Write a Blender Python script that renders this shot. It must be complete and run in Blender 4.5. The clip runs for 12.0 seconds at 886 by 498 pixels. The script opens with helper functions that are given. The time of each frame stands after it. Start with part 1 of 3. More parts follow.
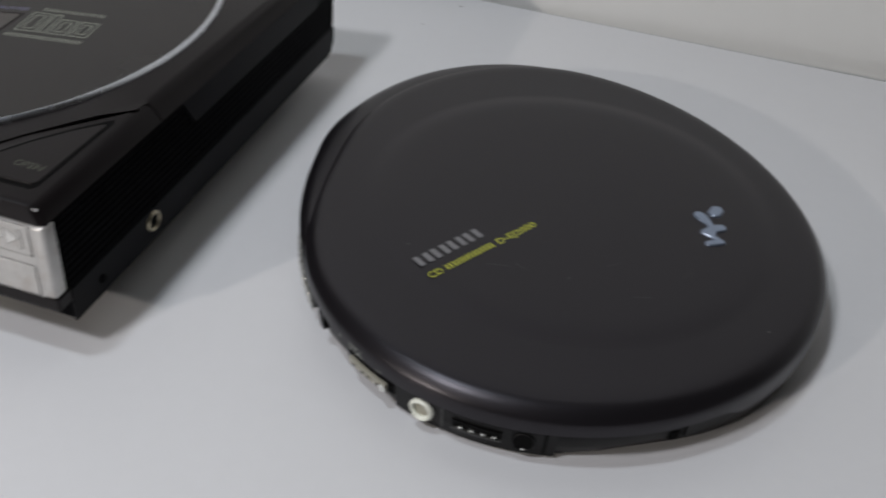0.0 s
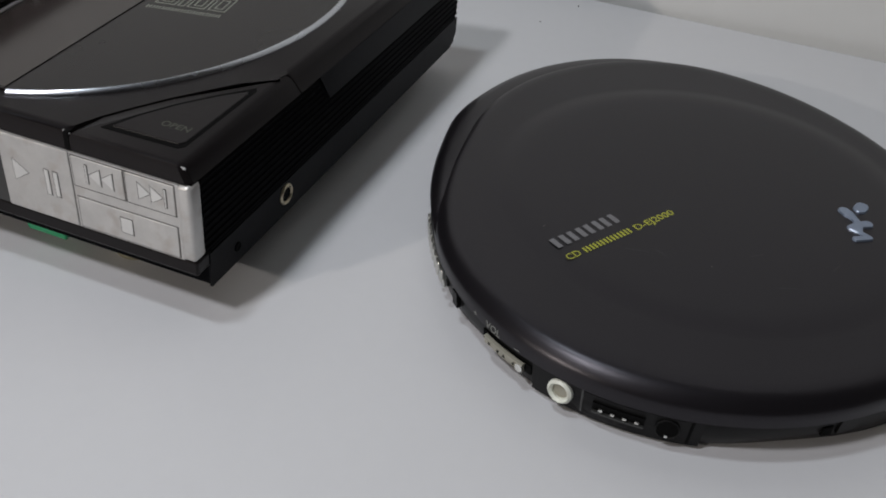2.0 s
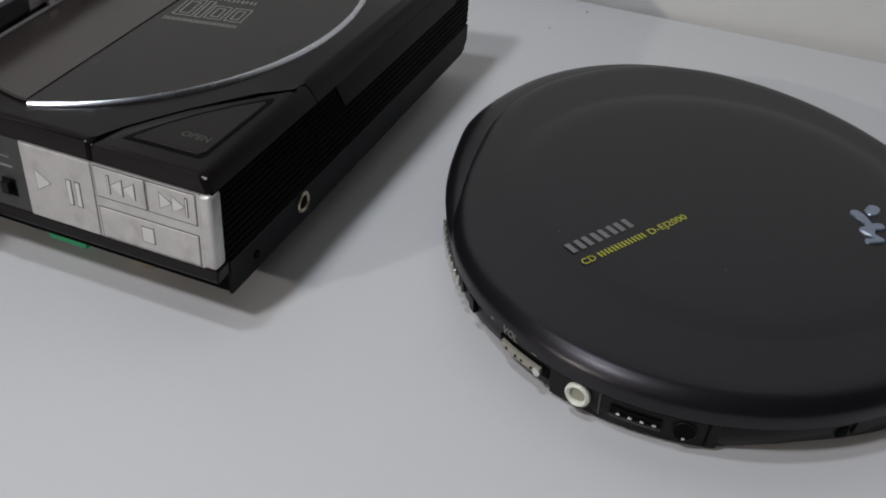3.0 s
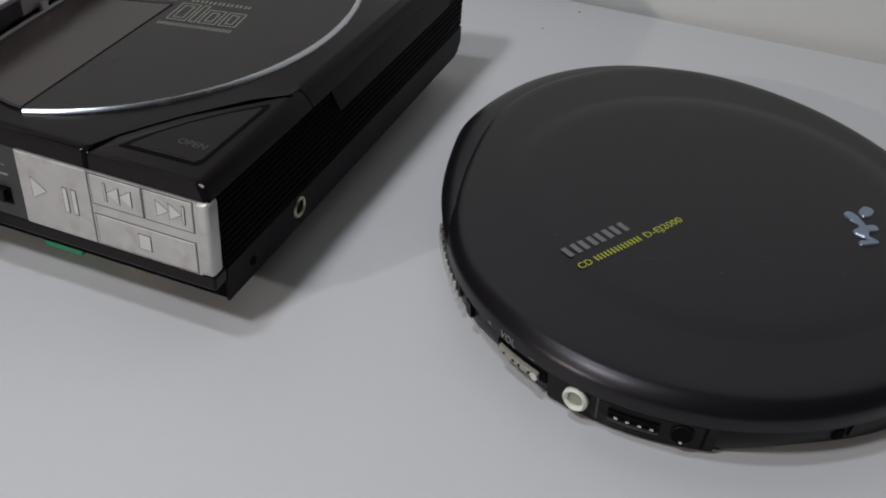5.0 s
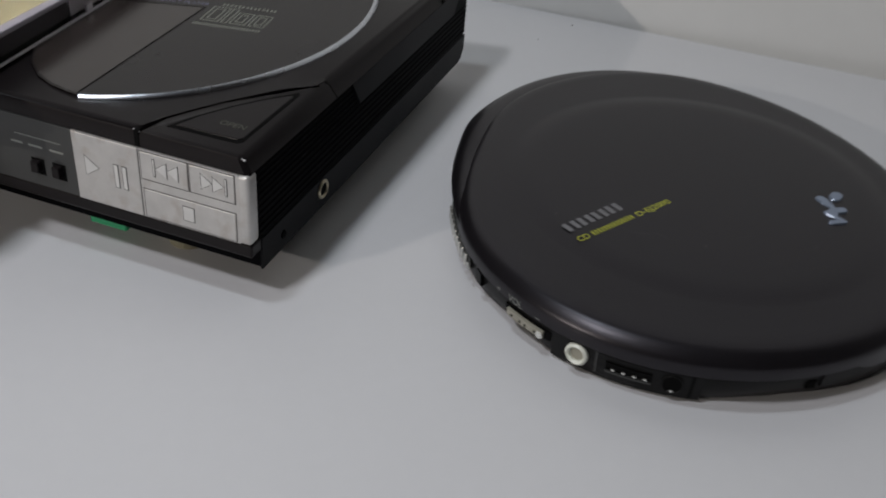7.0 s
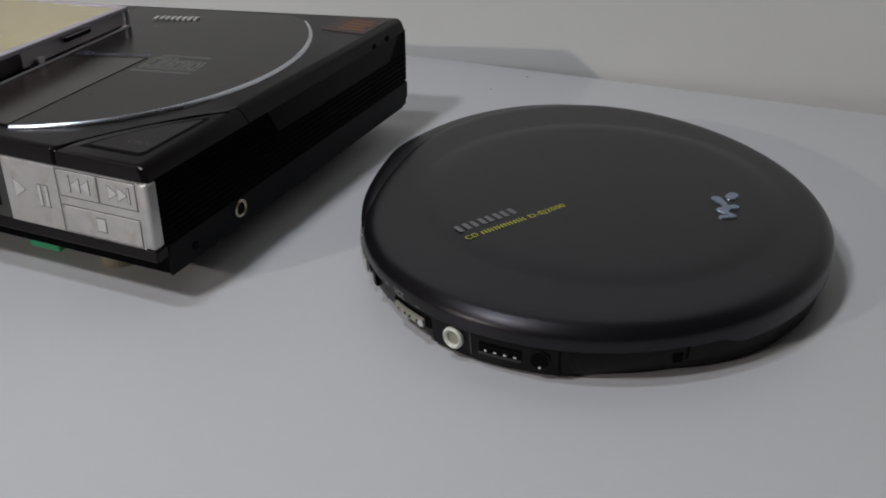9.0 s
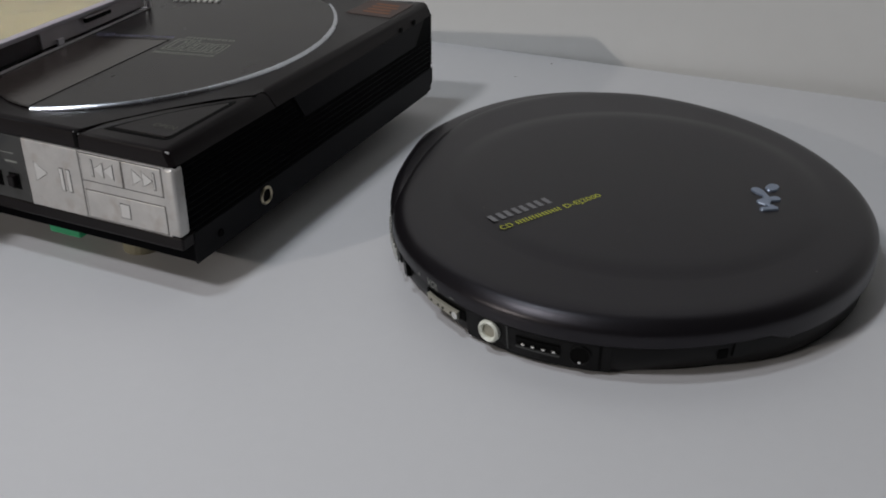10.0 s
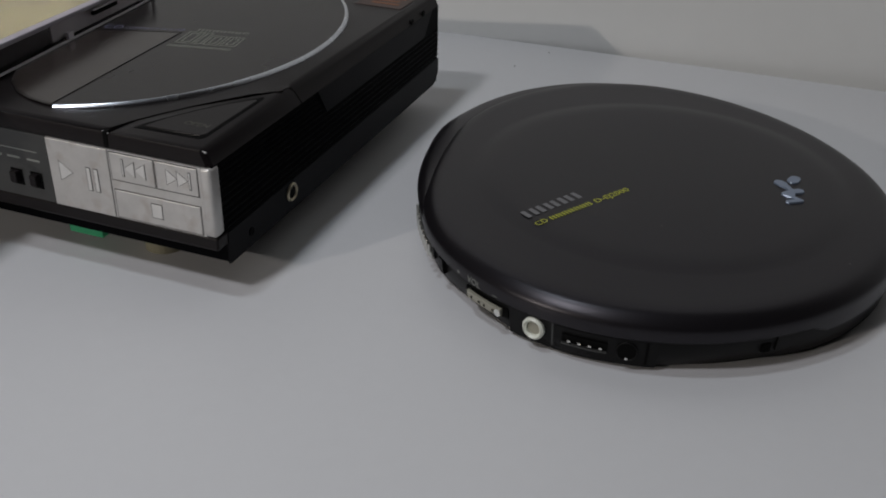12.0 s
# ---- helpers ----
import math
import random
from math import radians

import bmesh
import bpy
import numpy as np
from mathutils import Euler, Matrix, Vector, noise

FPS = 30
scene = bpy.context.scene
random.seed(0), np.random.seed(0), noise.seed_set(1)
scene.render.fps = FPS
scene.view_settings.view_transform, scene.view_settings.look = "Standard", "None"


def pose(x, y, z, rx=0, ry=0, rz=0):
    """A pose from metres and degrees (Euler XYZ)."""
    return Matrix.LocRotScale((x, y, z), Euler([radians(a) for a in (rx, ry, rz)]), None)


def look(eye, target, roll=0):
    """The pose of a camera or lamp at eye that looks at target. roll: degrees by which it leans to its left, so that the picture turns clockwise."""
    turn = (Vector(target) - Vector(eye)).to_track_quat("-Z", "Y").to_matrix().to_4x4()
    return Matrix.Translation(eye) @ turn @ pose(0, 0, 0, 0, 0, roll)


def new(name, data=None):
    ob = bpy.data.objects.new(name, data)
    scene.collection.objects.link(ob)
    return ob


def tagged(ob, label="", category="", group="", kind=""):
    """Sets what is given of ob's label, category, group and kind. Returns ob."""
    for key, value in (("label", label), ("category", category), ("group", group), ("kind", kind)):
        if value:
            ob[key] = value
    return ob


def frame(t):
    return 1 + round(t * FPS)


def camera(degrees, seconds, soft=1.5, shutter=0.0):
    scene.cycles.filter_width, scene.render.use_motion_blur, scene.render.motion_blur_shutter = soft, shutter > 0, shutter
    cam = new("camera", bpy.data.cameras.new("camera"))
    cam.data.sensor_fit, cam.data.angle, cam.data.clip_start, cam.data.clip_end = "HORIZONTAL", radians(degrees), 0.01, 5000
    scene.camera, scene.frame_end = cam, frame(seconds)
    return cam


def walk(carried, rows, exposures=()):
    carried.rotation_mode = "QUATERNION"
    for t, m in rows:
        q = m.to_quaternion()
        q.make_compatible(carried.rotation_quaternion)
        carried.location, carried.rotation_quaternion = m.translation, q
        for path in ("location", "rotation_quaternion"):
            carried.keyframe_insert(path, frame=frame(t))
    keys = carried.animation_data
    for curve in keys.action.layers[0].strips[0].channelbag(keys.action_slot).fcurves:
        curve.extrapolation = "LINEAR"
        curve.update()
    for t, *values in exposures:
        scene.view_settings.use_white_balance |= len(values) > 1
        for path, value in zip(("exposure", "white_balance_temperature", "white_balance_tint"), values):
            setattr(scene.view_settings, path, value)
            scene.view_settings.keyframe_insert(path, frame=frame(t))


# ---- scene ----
EXPOSURES = [(0.0, -0.17), (0.5, -0.15), (1.0, -0.24), (2.5, -0.36), (5.0, -0.43), (6.5, -0.46), (7.0, -0.54), (9.0, -0.61), (11.0, -0.59), (11.5, -0.61), (12.0, -0.81)]
cam = camera(48.29, 12.0, soft=1.9, shutter=0.5)
PATH = [
    (0, (0.1015, -0.1202, 0.1462), (0.0647, 0.0337, 0.0239), 5.82),
    (0.5, (0.0938, -0.1269, 0.1386), (0.0440, 0.0275, 0.0216), 5.22),
    (1, (0.0927, -0.1292, 0.1388), (0.0396, 0.0245, 0.0223), 4.17),
    (1.5, (0.0898, -0.1265, 0.1343), (0.0393, 0.0267, 0.0161), 5.05),
    (2, (0.0890, -0.1270, 0.1342), (0.0385, 0.0258, 0.0154), 5.19),
    (2.5, (0.0894, -0.1276, 0.1343), (0.0380, 0.0250, 0.0156), 4.64),
    (3, (0.0873, -0.1294, 0.1357), (0.0356, 0.0235, 0.0175), 4.45),
    (5, (0.0857, -0.1290, 0.1375), (0.0360, 0.0240, 0.0186), 4.50),
    (5.5, (0.0851, -0.1290, 0.1370), (0.0353, 0.0239, 0.0182), 4.51),
    (6, (0.0856, -0.1302, 0.1382), (0.0349, 0.0226, 0.0195), 4.23),
    (6.5, (0.0824, -0.1369, 0.1389), (0.0330, 0.0171, 0.0211), 4.33),
    (7, (0.0882, -0.1548, 0.1396), (0.0400, 0.0027, 0.0260), 5.20),
    (7.2, (0.1076, -0.1641, 0.1521), (0.0533, -0.0043, 0.0448), 3.46),
    (8.8, (0.1376, -0.1624, 0.1257), (0.0679, -0.0006, 0.0310), 0.74),
    (9, (0.1393, -0.1626, 0.1265), (0.0708, -0.0004, 0.0317), -0.04),
    (9.5, (0.1336, -0.1614, 0.1244), (0.0658, 0.0003, 0.0282), 0.39),
    (10, (0.1303, -0.1595, 0.1232), (0.0616, 0.0015, 0.0265), 0.42),
    (10.5, (0.1237, -0.1598, 0.1226), (0.0599, 0.0020, 0.0238), 0.79),
    (11, (0.1155, -0.1613, 0.1217), (0.0557, 0.0013, 0.0218), 0.69),
    (11.5, (0.1090, -0.1610, 0.1228), (0.0501, 0.0018, 0.0227), 0.92),
    (12, (0.1098, -0.1652, 0.1260), (0.0521, -0.0019, 0.0260), 1.53),
]
walk(cam, [(t, look(eye, target, roll)) for t, eye, target, roll in PATH], exposures=EXPOSURES)

# ---- world and lights ----
world = bpy.data.worlds.new("room_air")
scene.world = world
world.use_nodes = True
world.node_tree.nodes["Background"].inputs[0].default_value = (0.75, 0.8, 0.9, 1)
world.node_tree.nodes["Background"].inputs[1].default_value = 0.24


def area(name, eye, target, size, watts, colour, size_y=None):
    lamp = bpy.data.lights.new(name, "AREA")
    lamp.shape, lamp.size, lamp.size_y = "RECTANGLE", size, size_y or size
    lamp.energy, lamp.color = watts, colour
    ob = new(name, lamp)
    ob.matrix_world = look(eye, target)
    return ob


area("ceiling_lamp", (-0.11, -0.10, 0.62), (0.0, 0.03, 0), 0.05, 1.08, (0.85, 0.925, 1.0), 0.05)
area("room_lamp", (-0.125, -0.30, 0.52), (0.0, 0.06, 0), 0.065, 1.74, (0.97, 0.96, 1.0), 0.05)
area("desk_lamp", (-0.468, -0.80, 0.376), (0.03, 0.05, 0.0), 0.022, 3.3, (1.0, 0.91, 0.83), 0.018)


# ---- materials ----
def material(name, colour, rough=0.5, metal=0.0, spec=0.5, grain=0.0, grain_scale=900, bump=0.0, bump_scale=1500, stain=0.0, stain_scale=25, coat=0.0):
    m = bpy.data.materials.new(name)
    m.use_nodes = True
    nt = m.node_tree
    b = nt.nodes["Principled BSDF"]
    b.inputs["Base Color"].default_value = (*colour, 1)
    b.inputs["Roughness"].default_value = rough
    b.inputs["Metallic"].default_value = metal
    b.inputs["Specular IOR Level"].default_value = spec
    b.inputs["Coat Weight"].default_value = coat
    tc = nt.nodes.new("ShaderNodeTexCoord")

    def noise_node(scale, detail=3):
        n = nt.nodes.new("ShaderNodeTexNoise")
        n.inputs["Scale"].default_value, n.inputs["Detail"].default_value = scale, detail
        nt.links.new(tc.outputs["Object"], n.inputs["Vector"])
        return n
    if grain or stain:
        fine, wide = noise_node(grain_scale), noise_node(stain_scale, 4)
        mix = nt.nodes.new("ShaderNodeMath")
        mix.operation = "MULTIPLY_ADD"
        nt.links.new(fine.outputs["Fac"], mix.inputs[0])
        mix.inputs[1].default_value, mix.inputs[2].default_value = 2 * grain, 1 - grain
        mix2 = nt.nodes.new("ShaderNodeMath")
        mix2.operation = "MULTIPLY_ADD"
        nt.links.new(wide.outputs["Fac"], mix2.inputs[0])
        mix2.inputs[1].default_value, mix2.inputs[2].default_value = 2 * stain, 1 - stain
        prod = nt.nodes.new("ShaderNodeMath")
        prod.operation = "MULTIPLY"
        nt.links.new(mix.outputs[0], prod.inputs[0])
        nt.links.new(mix2.outputs[0], prod.inputs[1])
        tint = nt.nodes.new("ShaderNodeVectorMath")
        tint.operation = "SCALE"
        tint.inputs[0].default_value = colour
        nt.links.new(prod.outputs[0], tint.inputs["Scale"])
        nt.links.new(tint.outputs[0], b.inputs["Base Color"])
        rr = nt.nodes.new("ShaderNodeMath")
        rr.operation = "MULTIPLY"
        rr.inputs[1].default_value = rough
        nt.links.new(mix2.outputs[0], rr.inputs[0])
        nt.links.new(rr.outputs[0], b.inputs["Roughness"])
    if bump:
        n = noise_node(bump_scale, 2)
        bp = nt.nodes.new("ShaderNodeBump")
        bp.inputs["Strength"].default_value, bp.inputs["Distance"].default_value = bump, 0.0002
        nt.links.new(n.outputs["Fac"], bp.inputs["Height"])
        nt.links.new(bp.outputs["Normal"], b.inputs["Normal"])
    return m


M_TABLE = material("white_laminate", (0.66, 0.665, 0.68), 0.42, spec=0.35, grain=0.015, grain_scale=260, stain=0.03, stain_scale=9, bump=0.05, bump_scale=500)
M_WALL = material("white_wall_paint", (0.70, 0.705, 0.69), 0.75, spec=0.2, grain=0.02, grain_scale=120, stain=0.04, stain_scale=6, bump=0.15, bump_scale=350)
M_ROOM = material("unseen_room_paint", (0.20, 0.19, 0.18), 0.8, grain=0.03, stain=0.05)
M_BLACK = material("black_satin_plastic", (0.0098, 0.0080, 0.0085), 0.34, spec=0.14, grain=0.1, stain=0.12, stain_scale=60, bump=0.12, bump_scale=2500)
# Darker than the deck's plastic: the unlit side's shade is in this colour.
M_SIDE = material("shaded_side_plastic", (0.0021, 0.0021, 0.0028), 0.5, spec=0.02, grain=0.1, stain=0.1, stain_scale=60, bump=0.08, bump_scale=2500)
# Lid stain and window grain put mottled reflections into the colour.
M_LID = material("smoked_lid_plastic", (0.0110, 0.0092, 0.0092), 0.26, spec=0.30, grain=0.12, stain=0.22, stain_scale=32, bump=0.03, bump_scale=1800)
M_WINDOW = material("smoked_window", (0.030, 0.0235, 0.021), 0.22, spec=0.55, stain=0.25, stain_scale=45, grain=0.04)
M_CHROME = material("polished_chrome", (0.66, 0.69, 0.74), 0.27, metal=1.0, stain=0.15, stain_scale=120)
M_SILVER = material("silver_paint", (0.53, 0.52, 0.505), 0.40, metal=0.5, spec=0.5, grain=0.05, grain_scale=1500, stain=0.2, stain_scale=160, bump=0.05, bump_scale=3000)
nt = M_SILVER.node_tree
silver = nt.nodes["Principled BSDF"]
spots = nt.nodes.new("ShaderNodeTexNoise")
spots.inputs["Scale"].default_value, spots.inputs["Detail"].default_value = 210, 5
tc = nt.nodes.new("ShaderNodeTexCoord")
nt.links.new(tc.outputs["Object"], spots.inputs["Vector"])
level = nt.nodes.new("ShaderNodeMapRange")
for k, value in ((1, 0.52), (2, 0.75), (3, 0.0), (4, 0.6)):
    level.inputs[k].default_value = value
nt.links.new(spots.outputs["Fac"], level.inputs[0])
rub = nt.nodes.new("ShaderNodeMix")
rub.data_type = "RGBA"
nt.links.new(level.outputs[0], rub.inputs["Factor"])
nt.links.new(silver.inputs["Base Color"].links[0].from_socket, rub.inputs[6])
rub.inputs[7].default_value = (0.37, 0.315, 0.275, 1)
nt.links.new(rub.outputs[2], silver.inputs["Base Color"])
M_GROOVE = material("dark_joint", (0.085, 0.08, 0.076), 0.6, spec=0.2)
M_ICON = material("icon_relief_silver", (0.66, 0.655, 0.64), 0.36, metal=0.35, stain=0.12, stain_scale=200)
M_PANEL = material("dark_grey_panel", (0.035, 0.036, 0.035), 0.45, grain=0.08, stain=0.1)
M_PRINT = material("pale_print", (0.22, 0.23, 0.21), 0.5)
M_PRINT_BLUE = material("pale_blue_print", (0.13, 0.13, 0.21), 0.5)
M_PRINT_GREEN = material("grey_green_print", (0.185, 0.20, 0.165), 0.5)
M_PRINT_DIM = material("worn_print", (0.055, 0.058, 0.042), 0.5)
M_WORN_GLINT = material("worn_glint_metal", (0.42, 0.42, 0.42), 0.5, metal=0.5)
M_SCUFF = material("pale_scuff", (0.03, 0.03, 0.032), 0.45)
M_SPECK = material("dust_speck", (0.16, 0.15, 0.14), 0.8)
M_ORANGE = material("orange_print", (0.20, 0.075, 0.03), 0.55)
M_BADGE = material("brown_label", (0.055, 0.032, 0.026), 0.5)
M_GOLD = material("gold_plated_ring", (0.46, 0.41, 0.30), 0.3, metal=0.9)
M_HOLE = material("hole_black", (0.004, 0.004, 0.004), 0.7, spec=0.05)
M_FOOT = material("cream_rubber", (0.32, 0.30, 0.21), 0.7, stain=0.2, stain_scale=90)
M_GREEN = material("green_plastic", (0.02, 0.33, 0.135), 0.45)
M_DISC = material("dark_grey_magnesium", (0.0076, 0.0068, 0.0080), 0.33, spec=0.42, grain=0.25, grain_scale=1800, stain=0.16, stain_scale=22, bump=0.09, bump_scale=3500)
M_DISC.node_tree.nodes["Principled BSDF"].inputs["Specular Tint"].default_value = (0.94, 0.91, 1.0, 1)
M_BAND = material("charcoal_band_plastic", (0.0048, 0.0048, 0.006), 0.45, spec=0.07, grain=0.1, stain=0.1, stain_scale=60, bump=0.08, bump_scale=2500)
M_BODY = material("charcoal_body", (0.006, 0.0058, 0.006), 0.42, spec=0.13, grain=0.08, stain=0.1, bump=0.05)
M_WHITE = material("white_plastic_ring", (0.72, 0.74, 0.66), 0.4)
M_CREAM = material("cream_slider", (0.32, 0.31, 0.255), 0.4, grain=0.05)
M_STEEL = material("ribbed_steel", (0.55, 0.55, 0.52), 0.3, metal=0.9)
M_PIN = material("pin_metal", (0.8, 0.8, 0.76), 0.25, metal=0.8)
M_GREY = material("grey_emblem", (0.19, 0.19, 0.20), 0.4, metal=0.3)
M_YELLOW = material("yellow_green_print", (0.44, 0.46, 0.05), 0.5)
M_IRIS = material("iridescent_emblem", (0.30, 0.36, 0.47), 0.32, metal=0.75, stain=0.2, stain_scale=300)
M_PAPER = material("yellow_paper_insert", (0.34, 0.295, 0.145), 0.7, grain=0.04, stain=0.12, stain_scale=40)
M_INK = material("olive_grey_ink", (0.24, 0.22, 0.13), 0.7)
# Opaque pale edges carry the clear plastic's edge highlights in their colour.
M_EDGE = material("case_edge_highlight", (0.78, 0.75, 0.80), 0.3, stain=0.15, stain_scale=120)
M_RIM = material("lavender_sheen_rim", (0.42, 0.39, 0.44), 0.3, stain=0.15, stain_scale=120)
# Near-white colour stands in for light passing through the clear case.
M_FILLER = material("pale_case_filler", (0.78, 0.75, 0.76), 0.6, stain=0.2, stain_scale=60)
M_CASE = material("clear_case_plastic", (0.95, 0.94, 0.96), 0.03, spec=0.5)
M_TRAY = material("dark_tray", (0.05, 0.045, 0.05), 0.35)
case_shader = M_CASE.node_tree.nodes["Principled BSDF"]
case_shader.inputs["Transmission Weight"].default_value = 1.0
case_shader.inputs["IOR"].default_value = 1.12


# ---- mesh helpers: all lengths in centimetres ----
CM = 0.01


def link(name, bm, mat, parent=None, label="", smooth=False):
    bmesh.ops.recalc_face_normals(bm, faces=bm.faces)
    me = bpy.data.meshes.new(name)
    bm.to_mesh(me)
    bm.free()
    me.materials.append(mat)
    if smooth:
        for p in me.polygons:
            p.use_smooth = True
        me.set_sharp_from_angle(angle=radians(38))
    ob = new(name, me)
    ob.parent = parent
    return tagged(ob, label=label)


def part(name, bm, mat, parent, label="", smooth=False):
    return link(name, bm, mat, parent, label, smooth)


def block(x0, x1, y0, y1, z0, z1, bevel=0.0, segments=2, bm=None):
    out = bm or bmesh.new()
    r = bmesh.ops.create_cube(out, size=1)
    for v in r["verts"]:
        v.co = Vector(((x0 + x1) / 2 + v.co.x * (x1 - x0), (y0 + y1) / 2 + v.co.y * (y1 - y0), (z0 + z1) / 2 + v.co.z * (z1 - z0))) * CM
    if bevel:
        edges = list({e for v in r["verts"] for e in v.link_edges})
        bmesh.ops.bevel(out, geom=edges, offset=bevel * CM, segments=segments, affect="EDGES", profile=0.5)
    return out


def prism(points, z0, z1, bevel=0.0, bm=None):
    """A flat outline (x, y) raised from z0 to z1, its top rim bevelled."""
    out = bm or bmesh.new()
    low = [out.verts.new(Vector((x, y, z0)) * CM) for x, y in points]
    high = [out.verts.new(Vector((x, y, z1)) * CM) for x, y in points]
    n = len(points)
    out.faces.new(low[::-1])
    top = out.faces.new(high)
    for i in range(n):
        out.faces.new((low[i], low[(i + 1) % n], high[(i + 1) % n], high[i]))
    if bevel:
        bmesh.ops.bevel(out, geom=list(top.edges), offset=bevel * CM, segments=2, affect="EDGES", profile=0.5)
    return out


def band(outer, inner, z0, z1, closed=False, bm=None):
    """A strip between two lines of equally many points, raised from z0 to z1."""
    out = bm or bmesh.new()
    ring = [[out.verts.new(Vector((x, y, z)) * CM) for (x, y), z in ((o, z0), (o, z1), (i, z1), (i, z0))] for o, i in zip(outer, inner)]
    n = len(ring)
    for k in range(n if closed else n - 1):
        a, b = ring[k], ring[(k + 1) % n]
        for j in range(4):
            out.faces.new((a[j], b[j], b[(j + 1) % 4], a[(j + 1) % 4]))
    if not closed:
        out.faces.new(ring[0])
        out.faces.new(ring[-1][::-1])
    return out


def arc(cx, cy, r, a0, a1, n):
    return [(cx + r * math.cos(radians(a0 + (a1 - a0) * k / n)), cy + r * math.sin(radians(a0 + (a1 - a0) * k / n))) for k in range(n + 1)]


def oval(r, a0, a1, n):
    return [(x, RY + (y - RY) * OVAL) for x, y in arc(RX, RY, r, a0, a1, n)]


def tube(r_out, r_in, depth, n=28, lip=0.0):
    """A ring about the z axis from z = 0 to depth, with a rounded lip."""
    out = bmesh.new()
    prof = [(r_out, 0), (r_out, depth - lip), (r_out - lip, depth), (r_in + lip, depth), (r_in, depth - lip), (r_in, 0)]
    rings = [[out.verts.new(Vector((r * math.cos(2 * math.pi * k / n), r * math.sin(2 * math.pi * k / n), z)) * CM) for k in range(n)] for r, z in prof]
    for a, b in zip(rings, rings[1:] + rings[:1]):
        for k in range(n):
            out.faces.new((a[k], a[(k + 1) % n], b[(k + 1) % n], b[k]))
    return out


def disk(r, depth, n=24):
    return prism([(r * math.cos(2 * math.pi * k / n), r * math.sin(2 * math.pi * k / n)) for k in range(n)], 0, depth)


def word(text, height, depth=0.004):
    """Mesh of a line of lettering, its baseline on x from the origin, cap height given in centimetres."""
    cu = bpy.data.curves.new("lettering", "FONT")
    cu.body, cu.size, cu.extrude, cu.resolution_u = text, height * CM / 0.73, depth * CM, 3
    tmp = bpy.data.objects.new("lettering", cu)
    me = bpy.data.meshes.new_from_object(tmp)
    bm = bmesh.new()
    bm.from_mesh(me)
    bpy.data.objects.remove(tmp)
    bpy.data.meshes.remove(me)
    return bm


def fit_width(bm, width):
    xs = [v.co.x for v in bm.verts]
    for v in bm.verts:
        v.co.x = (v.co.x - min(xs)) * width * CM / (max(xs) - min(xs))
    return bm


def moved(bm, m):
    bm.transform(m)
    return bm


def stroke_mark(w, h, stroke, depth):
    """One plain printed mark: two upright bars side by side."""
    bm = block(0, stroke, 0, h, 0, depth)
    return block(w - stroke, w, 0, h, 0, depth, bm=bm)


def top_level(name, m, label, category):
    ob = new(name)
    ob.empty_display_size = 0.02
    ob.matrix_world = m
    return tagged(ob, label=label, category=category)


# ---- the setting ----
table = link("ground", block(-70, 70, -55, 20.88, -3, 0), M_TABLE)
tagged(table, "smooth white laminate table top", "table top", kind="structure")
wall = link("wall_north", block(-150, 150, 0, 8, -75, 175), M_WALL)
wall.matrix_world = pose(0, 0.2092, 0, 0, 0, 2.6)
tagged(wall, "plain off-white painted wall behind the table", "wall", kind="structure")
# Unseen shell added round the table, dull so black plastics reflect little.
for name, b in (("wall_south", (-150, 150, -235, -227, -75, 175)), ("wall_east", (150, 158, -235, 40, -75, 175)),
                ("wall_west", (-158, -150, -235, 40, -75, 175)), ("ceiling", (-158, 158, -235, 40, 175, 183)), ("floor", (-158, 158, -235, 40, -83, -75))):
    tagged(link(name, block(*b), M_ROOM), "added unseen dull grey " + name.split("_")[0], name.split("_")[0], kind="structure")

# ---- the boxy player ----
BOX = pose(0, 0, 0, 0, 0, math.degrees(-0.014)) @ pose(-0.00164, -0.001, -0.00041) @ Matrix.Diagonal((0.877, 1.027, 0.99, 1))
W, D, TOP = 12.7, 13.25, 3.84
RX, RY, RR, OVAL = -6.95, 6.6, 6.0, 1.058


SLANT = 0.2


def slanted(bm):
    """Lets the back edge run slightly forward away from the side panel."""
    for v in bm.verts:
        if v.co.y > (D - 2.2) * CM:
            v.co.y += SLANT * v.co.x
    return bm


